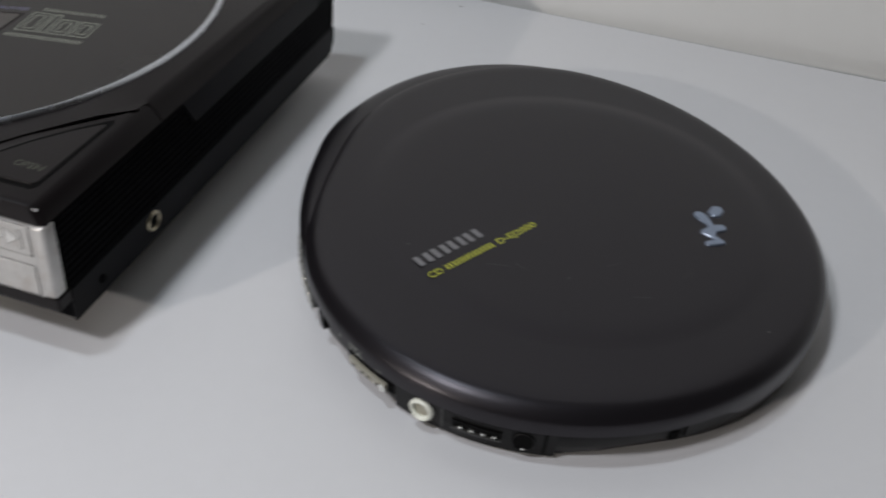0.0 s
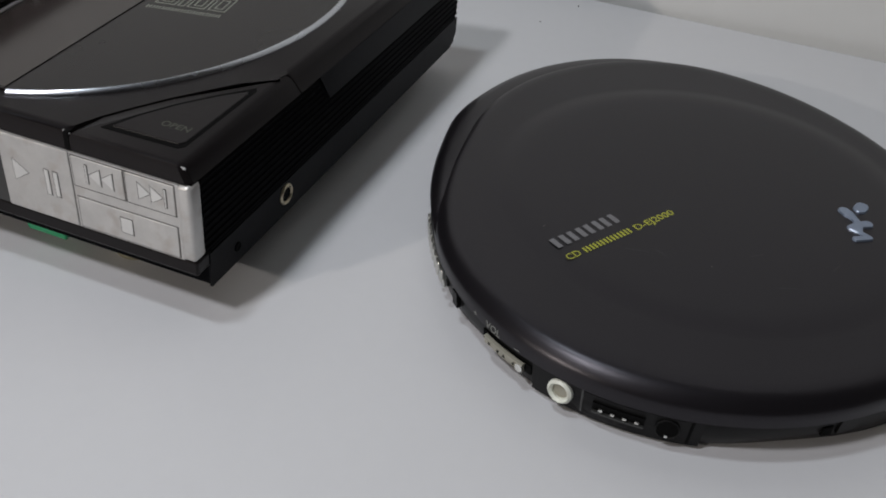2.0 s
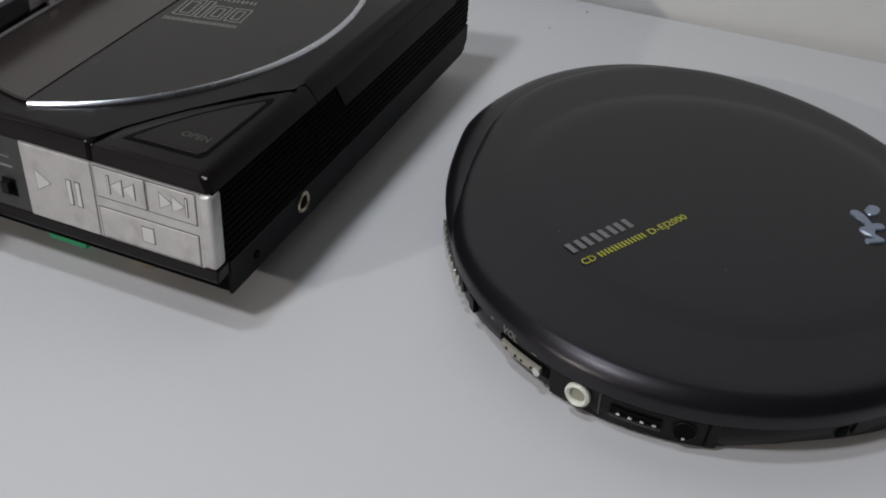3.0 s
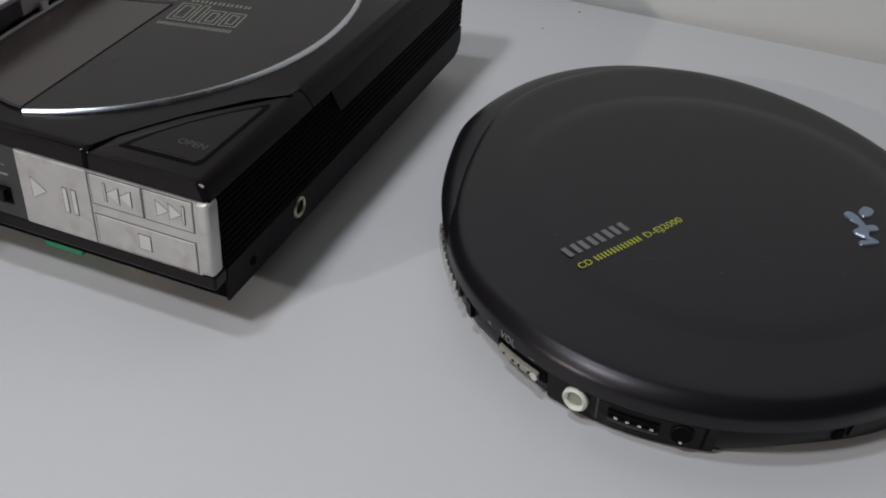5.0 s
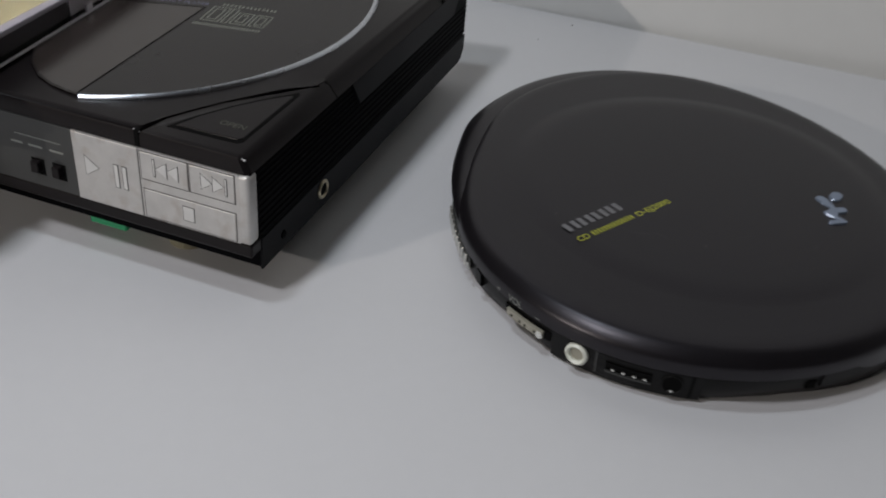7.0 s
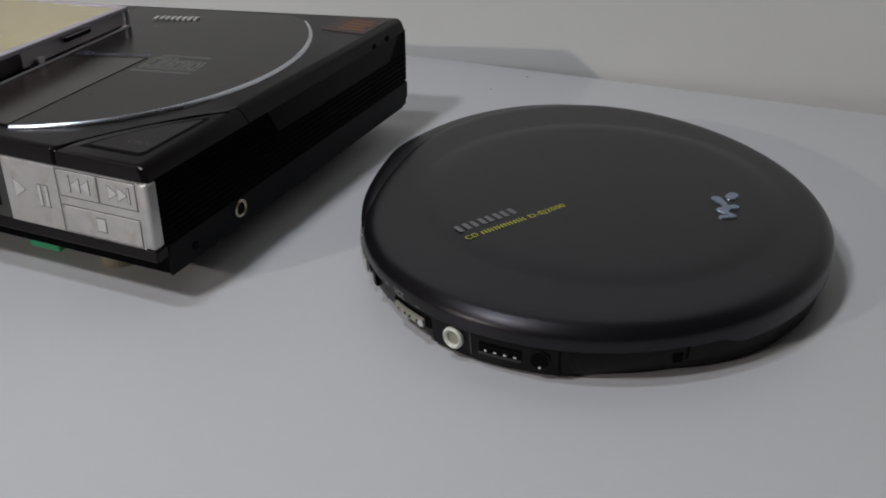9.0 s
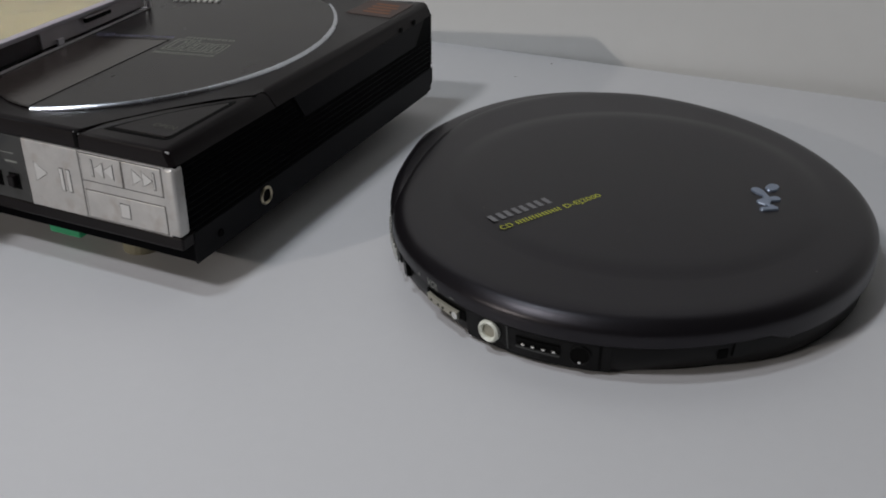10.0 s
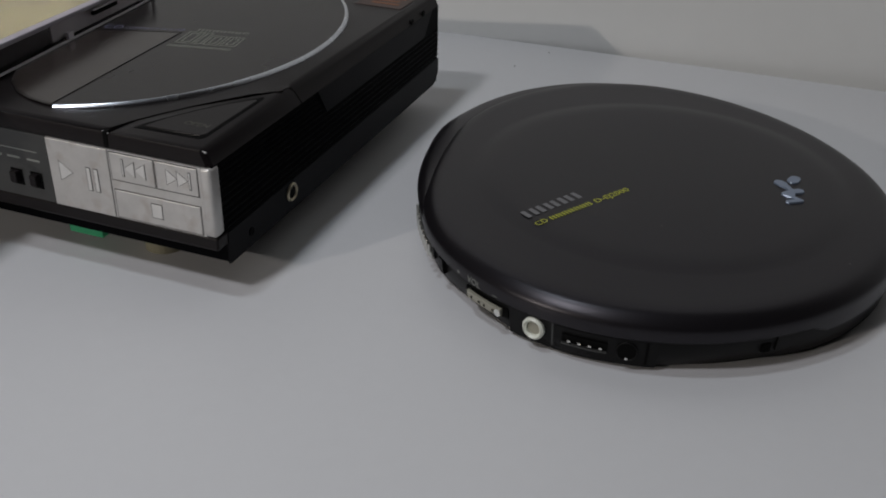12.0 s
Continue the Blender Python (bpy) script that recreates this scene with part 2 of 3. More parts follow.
def boxy_player():
    p = top_level("portable_cd_player", BOX, "boxy black portable disc player with worn silver keys", "cd player")
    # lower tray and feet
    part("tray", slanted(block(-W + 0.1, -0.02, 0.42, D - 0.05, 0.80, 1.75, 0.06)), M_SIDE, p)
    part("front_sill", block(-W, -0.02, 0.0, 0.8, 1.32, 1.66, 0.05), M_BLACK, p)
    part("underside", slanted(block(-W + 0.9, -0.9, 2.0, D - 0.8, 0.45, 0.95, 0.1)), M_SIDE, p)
    for x, y in ((-3.1, 1.72), (-10.2, 1.9), (-3.3, 11.2), (-10.2, 9.8)):
        part("foot", moved(disk(0.62, 0.8), Matrix.Translation(Vector((x, y, 0.045)) * CM)), M_FOOT, p, "worn cream rubber foot")
    part("battery_tab", block(-5.45, -4.3, 0.6, 1.2, 0.5, 0.83, 0.05), M_GREEN, p, "bright green plastic tab")
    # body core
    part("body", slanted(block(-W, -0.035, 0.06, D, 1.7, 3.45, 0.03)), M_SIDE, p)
    # side panel: smooth upper cover with a slanted front end, ribs beneath
    side = [(4.85, 3.43), (5.3, 2.72), (11.95, 2.71), (12.6, 3.43), (4.85, 3.44)]
    bm = prism(side, -0.06, 0.012)
    moved(bm, Matrix(((0, 0, 1, 0), (1, 0, 0, 0), (0, 1, 0, 0), (0, 0, 0, 1))))
    part("side_cover", bm, M_BAND, p, "smooth charcoal upper side cover")
    band_side = [(0.4, 0.80), (D - 0.4, 0.80), (D - 0.02, 1.12), (D - 0.02, 1.62), (0.4, 1.62)]
    part("side_band", moved(prism(band_side, -0.06, 0.004), Matrix(((0, 0, 1, 0), (1, 0, 0, 0), (0, 1, 0, 0), (0, 0, 0, 1)))), M_BAND, p, "smooth charcoal lower side band")
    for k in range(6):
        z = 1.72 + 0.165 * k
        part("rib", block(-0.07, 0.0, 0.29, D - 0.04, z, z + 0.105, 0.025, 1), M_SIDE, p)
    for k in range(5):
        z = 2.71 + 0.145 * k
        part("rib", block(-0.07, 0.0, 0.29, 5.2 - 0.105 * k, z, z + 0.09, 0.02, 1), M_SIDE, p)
    for y, z in ((11.0, 3.5), (11.9, 3.52)):
        part("screw_recess", moved(disk(0.09, 0.05), Matrix.Translation(Vector((-0.045, y, z)) * CM) @ pose(0, 0, 0, 0, 90, 0)), M_HOLE, p)
    # headphone socket and set screw
    jack = part("socket", moved(tube(0.25, 0.17, 0.09, lip=0.03), Matrix.Translation(Vector((-0.03, 3.28, 1.3)) * CM) @ pose(0, 0, 0, 0, 90, 0)), M_GOLD, p, "gold-plated headphone socket ring", True)
    part("socket_hole", moved(disk(0.175, 0.035), Matrix.Translation(Vector((-0.02, 3.28, 1.3)) * CM) @ pose(0, 0, 0, 0, 90, 0)), M_HOLE, jack)
    screw = part("set_screw", moved(tube(0.11, 0.055, 0.05, 16, 0.015), Matrix.Translation(Vector((-0.02, 1.34, 1.17)) * CM) @ pose(0, 0, 0, 0, 90, 0)), M_SIDE, p)
    part("screw_hole", moved(disk(0.06, 0.03, 12), Matrix.Translation(Vector((-0.01, 1.34, 1.17)) * CM) @ pose(0, 0, 0, 0, 90, 0)), M_HOLE, screw)
    def leaning(bm):
        for v in bm.verts:
            if v.co.x > -0.3 * CM and v.co.z > 3.6 * CM:
                v.co.x -= (0.2 + 0.18 * math.sin(math.pi * max(0.0, min(1.0, v.co.y / (D * CM))))) * CM * (v.co.z / CM - 3.43) / 0.41
        return bm
    # top: fixed corner deck on the right, opening deck on the left, a curved joint between
    joint = [(-3.08, 0.0), (-3.0, 0.25), (-2.79, 0.72), (-2.45, 1.27), (-2.0, 1.93), (-1.43, 2.64), (-1.0, 3.15), (-0.45, 3.75), (-0.03, 4.05)]
    back = D
    deck = [(x - 0.05, y) for x, y in joint] + [(-0.01, 4.07), (-0.01, back - 0.1), (-0.12, back - 0.02), (-W + 0.1, back - SLANT * W), (-W, back - SLANT * W - 0.1), (-W, 0.1), (-W + 0.1, 0.0)]
    part("deck", leaning(prism(deck, 3.43, TOP, 0.13)), M_BLACK, p, smooth=True)
    corner = [(x + 0.05, y + 0.0) for x, y in joint[::-1]]
    corner = [(-0.01, 0.12), (-0.01, 4.02)] + corner[1:-1] + [(-3.0, 0.0), (-0.13, 0.0)]
    part("corner_deck", leaning(prism(corner[::-1], 3.43, TOP - 0.005, 0.12)), M_BLACK, p, smooth=True)
    # open key: a triangular plate in a recessed outline
    tri = [(-2.54, 0.42), (-0.64, 0.46), (-0.53, 0.58), (-0.52, 3.02), (-0.6, 3.13), (-1.15, 2.55), (-1.75, 1.82), (-2.22, 1.08)]
    cx, cy = -1.1, 1.35
    outer = [(cx + (x - cx) * 1.0, cy + (y - cy) * 1.0) for x, y in tri]
    inner = [(cx + (x - cx) * 0.87, cy + (y - cy) * 0.87) for x, y in tri]
    part("key_groove", band(outer, inner, TOP - 0.02, TOP + 0.004, True), M_HOLE, p)
    key = part("open_key", prism(inner, TOP - 0.02, TOP + 0.025, 0.022), M_BLACK, p)
    part("lettering", moved(fit_width(word("OPEN", 0.19, 0.003), 0.7), Matrix.Translation(Vector((-1.5, 0.98, TOP + 0.026)) * CM) @ pose(0, 0, 0, 0, 0, 0)), M_PRINT_DIM, key, "faded OPEN lettering")
    # round lid with a chrome arc and a smoked window
    curve = [(-8.75, 5.0), (-8.62, 4.0), (-8.42, 3.05), (-8.05, 2.15), (-7.5, 1.45), (-6.85, 1.0), (-6.2, 0.76), (-5.6, 0.66)]
    lid_pts = oval(RR - 0.135, -73.5, 52, 60) + [(-4.0, 11.9), (-10.3, 10.7), (-9.4, 8.0)] + curve
    lid = part("lid", prism(lid_pts, TOP - 0.02, TOP + 0.055, 0.02), M_LID, p, "dark smoked lid plate")
    bm = bmesh.new()
    rows = []
    for r, z in ((RR, TOP - 0.01), (RR, TOP + 0.015), (RR - 0.02, TOP + 0.05), (RR - 0.06, TOP + 0.09), (RR - 0.08, TOP + 0.1), (RR - 0.135, TOP + 0.08), (RR - 0.135, TOP - 0.01)):
        rows.append([bm.verts.new(Vector((x, y, z)) * CM) for x, y in oval(r, -73, 50, 90)])
    for a, b in zip(rows, rows[1:]):
        for k in range(90):
            bm.faces.new((a[k], a[k + 1], b[k + 1], b[k]))
    bm.faces.new([r[0] for r in rows])
    bm.faces.new([r[-1] for r in rows])
    part("chrome_arc", bm, M_CHROME, p, "polished chrome trim arc", True)
    win = [(-5.36, 0.72), (-5.72, 6.24)] + [(-8.85, 5.36)] + [(x + 0.03, y + 0.06) for x, y in curve]
    part("window", prism(win, TOP + 0.05, TOP + 0.062), M_WINDOW, lid, "brown smoked window")
    part("window_joint", band([(-5.34, 0.70), (-5.70, 6.27)], [(-5.37, 0.70), (-5.735, 6.25)], TOP + 0.05, TOP + 0.066), M_HOLE, lid)
    part("window_joint", band([(-5.70, 6.27), (-8.85, 5.39)], [(-5.70, 6.235), (-8.85, 5.355)], TOP + 0.05, TOP + 0.066), M_HOLE, lid)
    z = TOP + 0.056
    at = lambda x, y, turn: Matrix.Translation(Vector((x, y, z)) * CM) @ pose(0, 0, 0, 0, 0, turn)
    part("lettering", moved(fit_width(word("CD", 0.3, 0.003), 0.6), at(-8.25, 5.72, 15.5)), M_PRINT_BLUE, lid, "pale blue CD lettering")
    part("lettering", moved(fit_width(word("COMPACT PLAYER", 0.17, 0.003), 1.95), at(-7.6, 5.92, 15.5)), M_PRINT_BLUE, lid, "pale blue COMPACT PLAYER lettering")
    # disc format emblem as plain outlined blocks
    origin = at(-5.4, 5.14, 9.5)
    for k, x in enumerate((0.28, 0.53, 0.78, 1.03, 1.28, 1.53, 1.78)):
        part("emblem_mark", moved(stroke_mark(0.17, 0.16, 0.055, 0.004), origin @ pose(x * CM, 1.42 * CM, 0)), M_PRINT_GREEN, lid)
    for k in range(12):
        part("emblem_mark", moved(stroke_mark(0.13, 0.16, 0.045, 0.004), origin @ pose((0.02 + 0.172 * k) * CM, 0.02 * CM, 0)), M_PRINT_GREEN, lid)
    for x, w, h in ((0.1, 0.56, 0.98), (0.72, 0.2, 0.98), (0.98, 0.5, 0.78), (1.55, 0.5, 0.78)):
        for g in (0.0, 0.13):
            o = [(x + g, 0.34 + g), (x + w - g, 0.34 + g), (x + w - g, 0.34 + h - g), (x + g, 0.34 + h - g)]
            i = [(x + g + 0.04, 0.38 + g), (x + w - g - 0.04, 0.38 + g), (x + w - g - 0.04, 0.30 + h - g), (x + g + 0.04, 0.30 + h - g)]
            if w - 2 * g > 0.1:
                part("emblem_outline", moved(band(o, i, 0, 0.004, True), origin), M_PRINT_GREEN, lid)
    for k in range(4):
        part("emblem_block", moved(stroke_mark(0.34, 0.34, 0.12, 0.05), at(-8.56, 9.62, 16) @ pose(0.43 * k * CM, 0, 0)), M_ICON, lid, "raised silver emblem block")
    # brown label with orange print on the back corner
    label = part("label", block(-2.2, -0.45, 11.0, 12.65, TOP - 0.01, TOP + 0.012), M_BADGE, p, "worn brown paper label")
    for k in range(4):
        part("print_bar", block(-1.75, -0.7 - 0.12 * (k % 2), 11.3 + 0.3 * k, 11.44 + 0.3 * k, TOP + 0.01, TOP + 0.018), M_ORANGE, label)
    # front: silver key panel
    zb, zt = 1.68, 3.41
    panel = part("key_panel", block(-5.0, -0.3, -0.03, 0.3, zb, zt), M_SILVER, p)
    part("panel_post", block(-0.36, 0.0, -0.05, 0.32, zb, zt, 0.09, 3), M_SILVER, p, smooth=True)

    def key_plate(x0, x1, z0, z1):
        part("key_gap", block(x0 - 0.022, x1 + 0.022, -0.034, 0.05, z0 - 0.022, z1 + 0.022), M_GROOVE, panel)
        return part("key", block(x0, x1, -0.05, 0.05, z0, z1, 0.018), M_SILVER, p, "worn silver push key")

    def icon(shape, parent, x, z):
        bm = prism([(u, v) for u, v in shape], 0, 0.018, 0.006)
        cu, cv = sum(u for u, v in shape) / len(shape), sum(v for u, v in shape) / len(shape)
        wide = [(u + 0.022 * (1 if u > cu else -1), v + 0.022 * (1 if v > cv + 0.01 else -1 if v < cv - 0.01 else 0)) for u, v in shape]
        edge = prism(wide, 0, 0.004)
        m = Matrix.Translation(Vector((x, -0.048, z)) * CM) @ pose(0, 0, 0, 90, 0, 0)
        part("icon", moved(bm, m), M_ICON, parent)
        part("icon_shadow_line", moved(edge, m), M_GROOVE, parent)
    tri_r = lambda s: [(-0.17 * s, -0.27 * s), (0.27 * s, 0.0), (-0.17 * s, 0.27 * s)]
    tri_l = lambda s: [(0.17 * s, -0.27 * s), (0.17 * s, 0.27 * s), (-0.27 * s, 0.0)]
    bar = lambda w, h: [(-w / 2, -h / 2), (w / 2, -h / 2), (w / 2, h / 2), (-w / 2, h / 2)]
    play = part("key", block(-4.99, -3.07, -0.05, 0.05, zb + 0.01, zt - 0.01, 0.018), M_SILVER, p, "worn silver play and pause key")
    part("key_gap", block(-3.07, -3.055, -0.034, 0.05, zb, zt), M_GROOVE, panel)
    icon(tri_r(0.9), play, -4.5, 2.62)
    icon(bar(0.11, 0.56), play, -3.74, 2.55)
    icon(bar(0.11, 0.56), play, -3.5, 2.55)
    rewind = key_plate(-3.0, -1.68, 2.68, 3.36)
    icon(bar(0.04, 0.4), rewind, -2.62, 3.03)
    icon(tri_l(0.68), rewind, -2.38, 3.03)
    icon(tri_l(0.68), rewind, -2.06, 3.03)
    forward = key_plate(-1.62, -0.4, 2.68, 3.36)
    icon(tri_r(0.68), forward, -1.18, 3.03)
    icon(tri_r(0.68), forward, -0.86, 3.03)
    icon(bar(0.04, 0.4), forward, -0.62, 3.03)
    stop = key_plate(-2.98, -0.4, 1.72, 2.42)
    icon(bar(0.3, 0.34), stop, -1.72, 2.08)
    # front: dark switch panel
    sw = part("switch_panel", block(-W + 0.3, -5.02, -0.01, 0.3, zb, zt), M_PANEL, p, "dark grey switch panel")
    for x in (-6.2, -5.55):
        part("switch_slot", block(x - 0.2, x + 0.2, -0.014, 0.1, 1.98, 2.4), M_HOLE, sw)
        part("switch", block(x - 0.12, x + 0.1, -0.16, 0.1, 2.08, 2.36, 0.02), M_BLACK, sw, "small black slide switch")
        part("print_bar", block(x - 0.22, x + 0.2, -0.013, 0.05, 2.68, 2.73), M_PRINT, sw)
    part("print_bar", block(-6.8, -5.4, -0.013, 0.05, 2.92, 2.94), M_PRINT, sw)
    part("print_bar", block(-6.95, -6.6, -0.013, 0.05, 2.68, 2.73), M_PRINT, sw)
    # Small pale specks paint the edge highlights together with worn spots.
    for x, y, z, r in ((-0.13, 0.02, TOP - 0.06, 0.035), (-0.2, 0.03, TOP - 0.05, 0.02), (-3.15, 0.05, TOP - 0.035, 0.03), (-3.0, 0.03, TOP - 0.05, 0.022)):
        part("worn_chip", block(x - r, x + r, y - 0.02, y + 0.02, z - r * 0.6, z + r * 0.6, 0.008, 1), M_WORN_GLINT, p)
    part("notch", block(-3.13, -3.0, -0.012, 0.12, 3.44, TOP - 0.01), M_HOLE, p)
    return p


boxy_player()

# ---- the thin round player ----
DX, DY = 8.12, 7.73
SHELF0, SHELF1, CORNER = 92, 228, 172
ROUND = pose(DX * CM, DY * CM, 0) @ Matrix.Diagonal((0.978, 1.016, 1.013, 1))


def rim(a):
    """Radius of the lid's outline at an angle in degrees."""
    t = radians(a)
    return 6.561 - 0.186 * math.sin(t) - 0.337 * math.cos(2 * t) - 0.267 * math.sin(2 * t) + 0.123 * math.cos(3 * t) + 0.027 * math.sin(3 * t) + 0.12 * near(a, -8, 40) + 0.12 * near(a, 178, 30) - 0.19 * near(a, 92, 35)


def near(a, mid, width):
    d = (a - mid + 180) % 360 - 180
    return math.exp(-(d / width) ** 2)


def turned(profile, n=180):
    """A closed body whose outline follows rim(); profile: functions of the angle giving (inset, z)."""
    bm = bmesh.new()
    rings = []
    for f in profile:
        row = []
        for k in range(n):
            a = 360 * k / n
            r, z = f(a)
            row.append(bm.verts.new(Vector((r * math.cos(radians(a)), r * math.sin(radians(a)), z)) * CM))
        rings.append(row)
    for a, b in zip(rings, rings[1:]):
        for k in range(n):
            bm.faces.new((a[k], a[(k + 1) % n], b[(k + 1) % n], b[k]))
    bm.faces.new(rings[0][::-1])
    bm.faces.new(rings[-1])
    return bm


def rim_patch(a0, a1, z0, z1, inner, outer, taper=0.0):
    """A curved slab that follows the rim between two angles; inner, outer: distance outside the rim line."""
    bm = bmesh.new()
    n = max(3, int(abs(a1 - a0) / 1.5))
    rows = []
    for k in range(n + 1):
        a = a0 + (a1 - a0) * k / n
        ca, sa, r = math.cos(radians(a)), math.sin(radians(a)), rim(a)
        rows.append([bm.verts.new(Vector((q * ca, q * sa, z)) * CM) for q, z in ((r + inner, z0), (r + outer - taper, z0), (r + outer, z1), (r + inner, z1))])
    for a, b in zip(rows, rows[1:]):
        for j in range(4):
            bm.faces.new((a[j], b[j], b[(j + 1) % 4], a[(j + 1) % 4]))
    bm.faces.new(rows[0])
    bm.faces.new(rows[-1][::-1])
    return bm


def on_rim(a, z, out=0.0):
    """A frame on the rim: x along the edge, y up, z outwards."""
    e = 2.0
    p0, p1 = [Vector((rim(q) * math.cos(radians(q)), rim(q) * math.sin(radians(q)), 0)) for q in (a - e, a + e)]
    along = (p1 - p0).normalized()
    outward = along.cross(Vector((0, 0, 1)))
    p = Vector((rim(a) * math.cos(radians(a)), rim(a) * math.sin(radians(a)), z)) + outward * out
    m = Matrix((along, Vector((0, 0, 1)), outward)).transposed().to_4x4()
    m.translation = p * CM
    return m


def pebble(limbs, z0, z1, cell=0.014):
    """A smooth raised blob made of tapered limbs (x, y, r, x, y, r)."""
    def depth(x, y):
        best = -1.0
        for x0, y0, r0, x1, y1, r1 in limbs:
            dx, dy = x1 - x0, y1 - y0
            q = max(0.0, min(1.0, ((x - x0) * dx + (y - y0) * dy) / (dx * dx + dy * dy)))
            best = max(best, r0 + (r1 - r0) * q - math.hypot(x - x0 - q * dx, y - y0 - q * dy))
        return best
    x0, x1 = min(min(l[0], l[3]) for l in limbs) - 0.2, max(max(l[0], l[3]) for l in limbs) + 0.2
    y0, y1 = min(min(l[1], l[4]) for l in limbs) - 0.2, max(max(l[1], l[4]) for l in limbs) + 0.2
    bm = bmesh.new()
    grid = {}
    nx, ny = int((x1 - x0) / cell), int((y1 - y0) / cell)
    for i in range(nx):
        for j in range(ny):
            d = depth(x0 + i * cell, y0 + j * cell)
            if d > -cell:
                rise = max(0.0, min(1.0, d / 0.028))
                grid[i, j] = bm.verts.new(Vector((x0 + i * cell, y0 + j * cell, z0 + (z1 - z0) * math.sqrt(rise * (2 - rise)))) * CM)
    for i, j in grid:
        quad = [(i, j), (i + 1, j), (i + 1, j + 1), (i, j + 1)]
        if all(q in grid for q in quad):
            bm.faces.new([grid[q] for q in quad])
    return bm


def round_player():
    p = top_level("thin_cd_player", ROUND, "slim dark grey metal round portable disc player lying on the table", "cd player")
    step = lambda d: max(0.0, min(1.0, d)) ** 2 * (3 - 2 * max(0.0, min(1.0, d)))
    shelf = lambda a: step(((a % 360) - SHELF0) / 48) * step((SHELF1 - (a % 360)) / 48)
    rise = lambda a: step(((a % 360) - 74) / 34) * step((246 - (a % 360)) / 44)
    back = lambda a: 0.36 * shelf(a)          # the base shows beside the lid near the hinge
    cut = lambda a: 0.2 * near(a, -116, 9) + 0.22 * near(a, -63, 12) - 0.16 * near(a, -25, 25) - 0.06 * near(a, -92, 12)
    body = [lambda a: (rim(a) - 1.1, 0.0), lambda a: (rim(a) - 0.36 - cut(a), 0.02), lambda a: (rim(a) - 0.24 - 0.7 * cut(a), 0.14), lambda a: (rim(a) - 0.13 - 0.2 * cut(a), 0.5),
            lambda a: (rim(a) - 0.1 + 0.08 * shelf(a), 0.84), lambda a: (rim(a) - 0.1 + 0.1 * rise(a) + 0.1 * near(a, CORNER, 9), 0.96 + 0.18 * rise(a)),
            lambda a: (rim(a) - 0.16 + 0.08 * rise(a) + 0.08 * near(a, CORNER, 9), 0.98 + 0.30 * rise(a)), lambda a: (rim(a) - 0.3, 1.0 + 0.375 * rise(a)), lambda a: (rim(a) - 0.8, 1.0 + 0.4 * rise(a))]
    part("base", turned(body), M_BODY, p, smooth=True)
    cover = bmesh.new()
    rows = []
    for k in range(66):
        a = 96 + 2.0 * k
        ring = [body[4](a), body[5](a), body[6](a), body[7](a), body[8](a)]
        ring = [(r + 0.012, z + 0.01) for r, z in ring] + [(ring[4][0], ring[4][1] - 0.06), (ring[4][0] + 0.2, ring[0][1] + 0.01)]
        rows.append([cover.verts.new(Vector((r * math.cos(radians(a)), r * math.sin(radians(a)), z)) * CM) for r, z in ring])
    for a, b in zip(rows, rows[1:]):
        for k in range(7):
            cover.faces.new((a[k], b[k], b[(k + 1) % 7], a[(k + 1) % 7]))
    cover.faces.new(rows[0])
    cover.faces.new(rows[-1][::-1])
    part("hinge_cover", cover, M_DISC, p, "dark grey metal hinge cover", True)
    signed = lambda a: (a + 180) % 360 - 180
    skirt = lambda a: 0.2 * step((signed(a) + 49) / 5) * step((30 - signed(a)) / 8)    # the lid reaches lower past the latch
    prof = [lambda a: (rim(a) - 0.3 - back(a), 0.85 - skirt(a)), lambda a: (rim(a) - 0.03 - back(a), 0.86 - skirt(a)), lambda a: (rim(a) - back(a), 0.89 - skirt(a))]
    for inset, z in ((0.003, 1.04), (0.012, 1.13), (0.035, 1.195), (0.08, 1.255), (0.145, 1.325), (0.21, 1.382), (0.285, 1.425), (0.38, 1.448), (0.52, 1.461)):
        prof.append(lambda a, inset=inset, z=z: (rim(a) - back(a) - inset, z))
    prof += [lambda a: (rim(a) - 0.75 - back(a) * 0.7, 1.468)]
    cx, cy = 0.35, -0.3
    bm = bmesh.new()
    n = 180
    rings = []
    for f in prof:
        rings.append([(f(360 * k / n)[0] * math.cos(2 * math.pi * k / n), f(360 * k / n)[0] * math.sin(2 * math.pi * k / n), f(360 * k / n)[1]) for k in range(n)])
    for r, z in ((5.02, 1.478), (4.9, 1.486), (4.74, 1.509), (4.56, 1.532), (4.36, 1.546), (4.1, 1.553), (3.0, 1.558), (1.2, 1.56)):
        rings.append([(cx + r * math.cos(2 * math.pi * k / n), cy + r * math.sin(2 * math.pi * k / n), z) for k in range(n)])
    rows = [[bm.verts.new(Vector(v) * CM) for v in ring] for ring in rings]
    for a, b in zip(rows, rows[1:]):
        for k in range(n):
            bm.faces.new((a[k], a[(k + 1) % n], b[(k + 1) % n], b[k]))
    bm.faces.new(rows[0][::-1])
    bm.faces.new(rows[-1])
    lid = part("lid", bm, M_DISC, p, "dark grey metal lid with a shallow raised circle", True)
    z = 1.562
    # emblem and printed line
    place = lambda x, y, turn: Matrix.Translation(Vector((x - DX, y - DY, z)) * CM) @ pose(0, 0, 0, 0, 0, turn)
    for k in range(4):
        part("emblem_block", moved(stroke_mark(0.38, 0.32, 0.13, 0.006), place(5.94, 3.70, 58) @ pose(0.475 * k * CM, 0, 0)), M_GREY, lid, "grey printed emblem block")
    turn = 57.6
    ux, uy = math.cos(radians(turn)), math.sin(radians(turn))
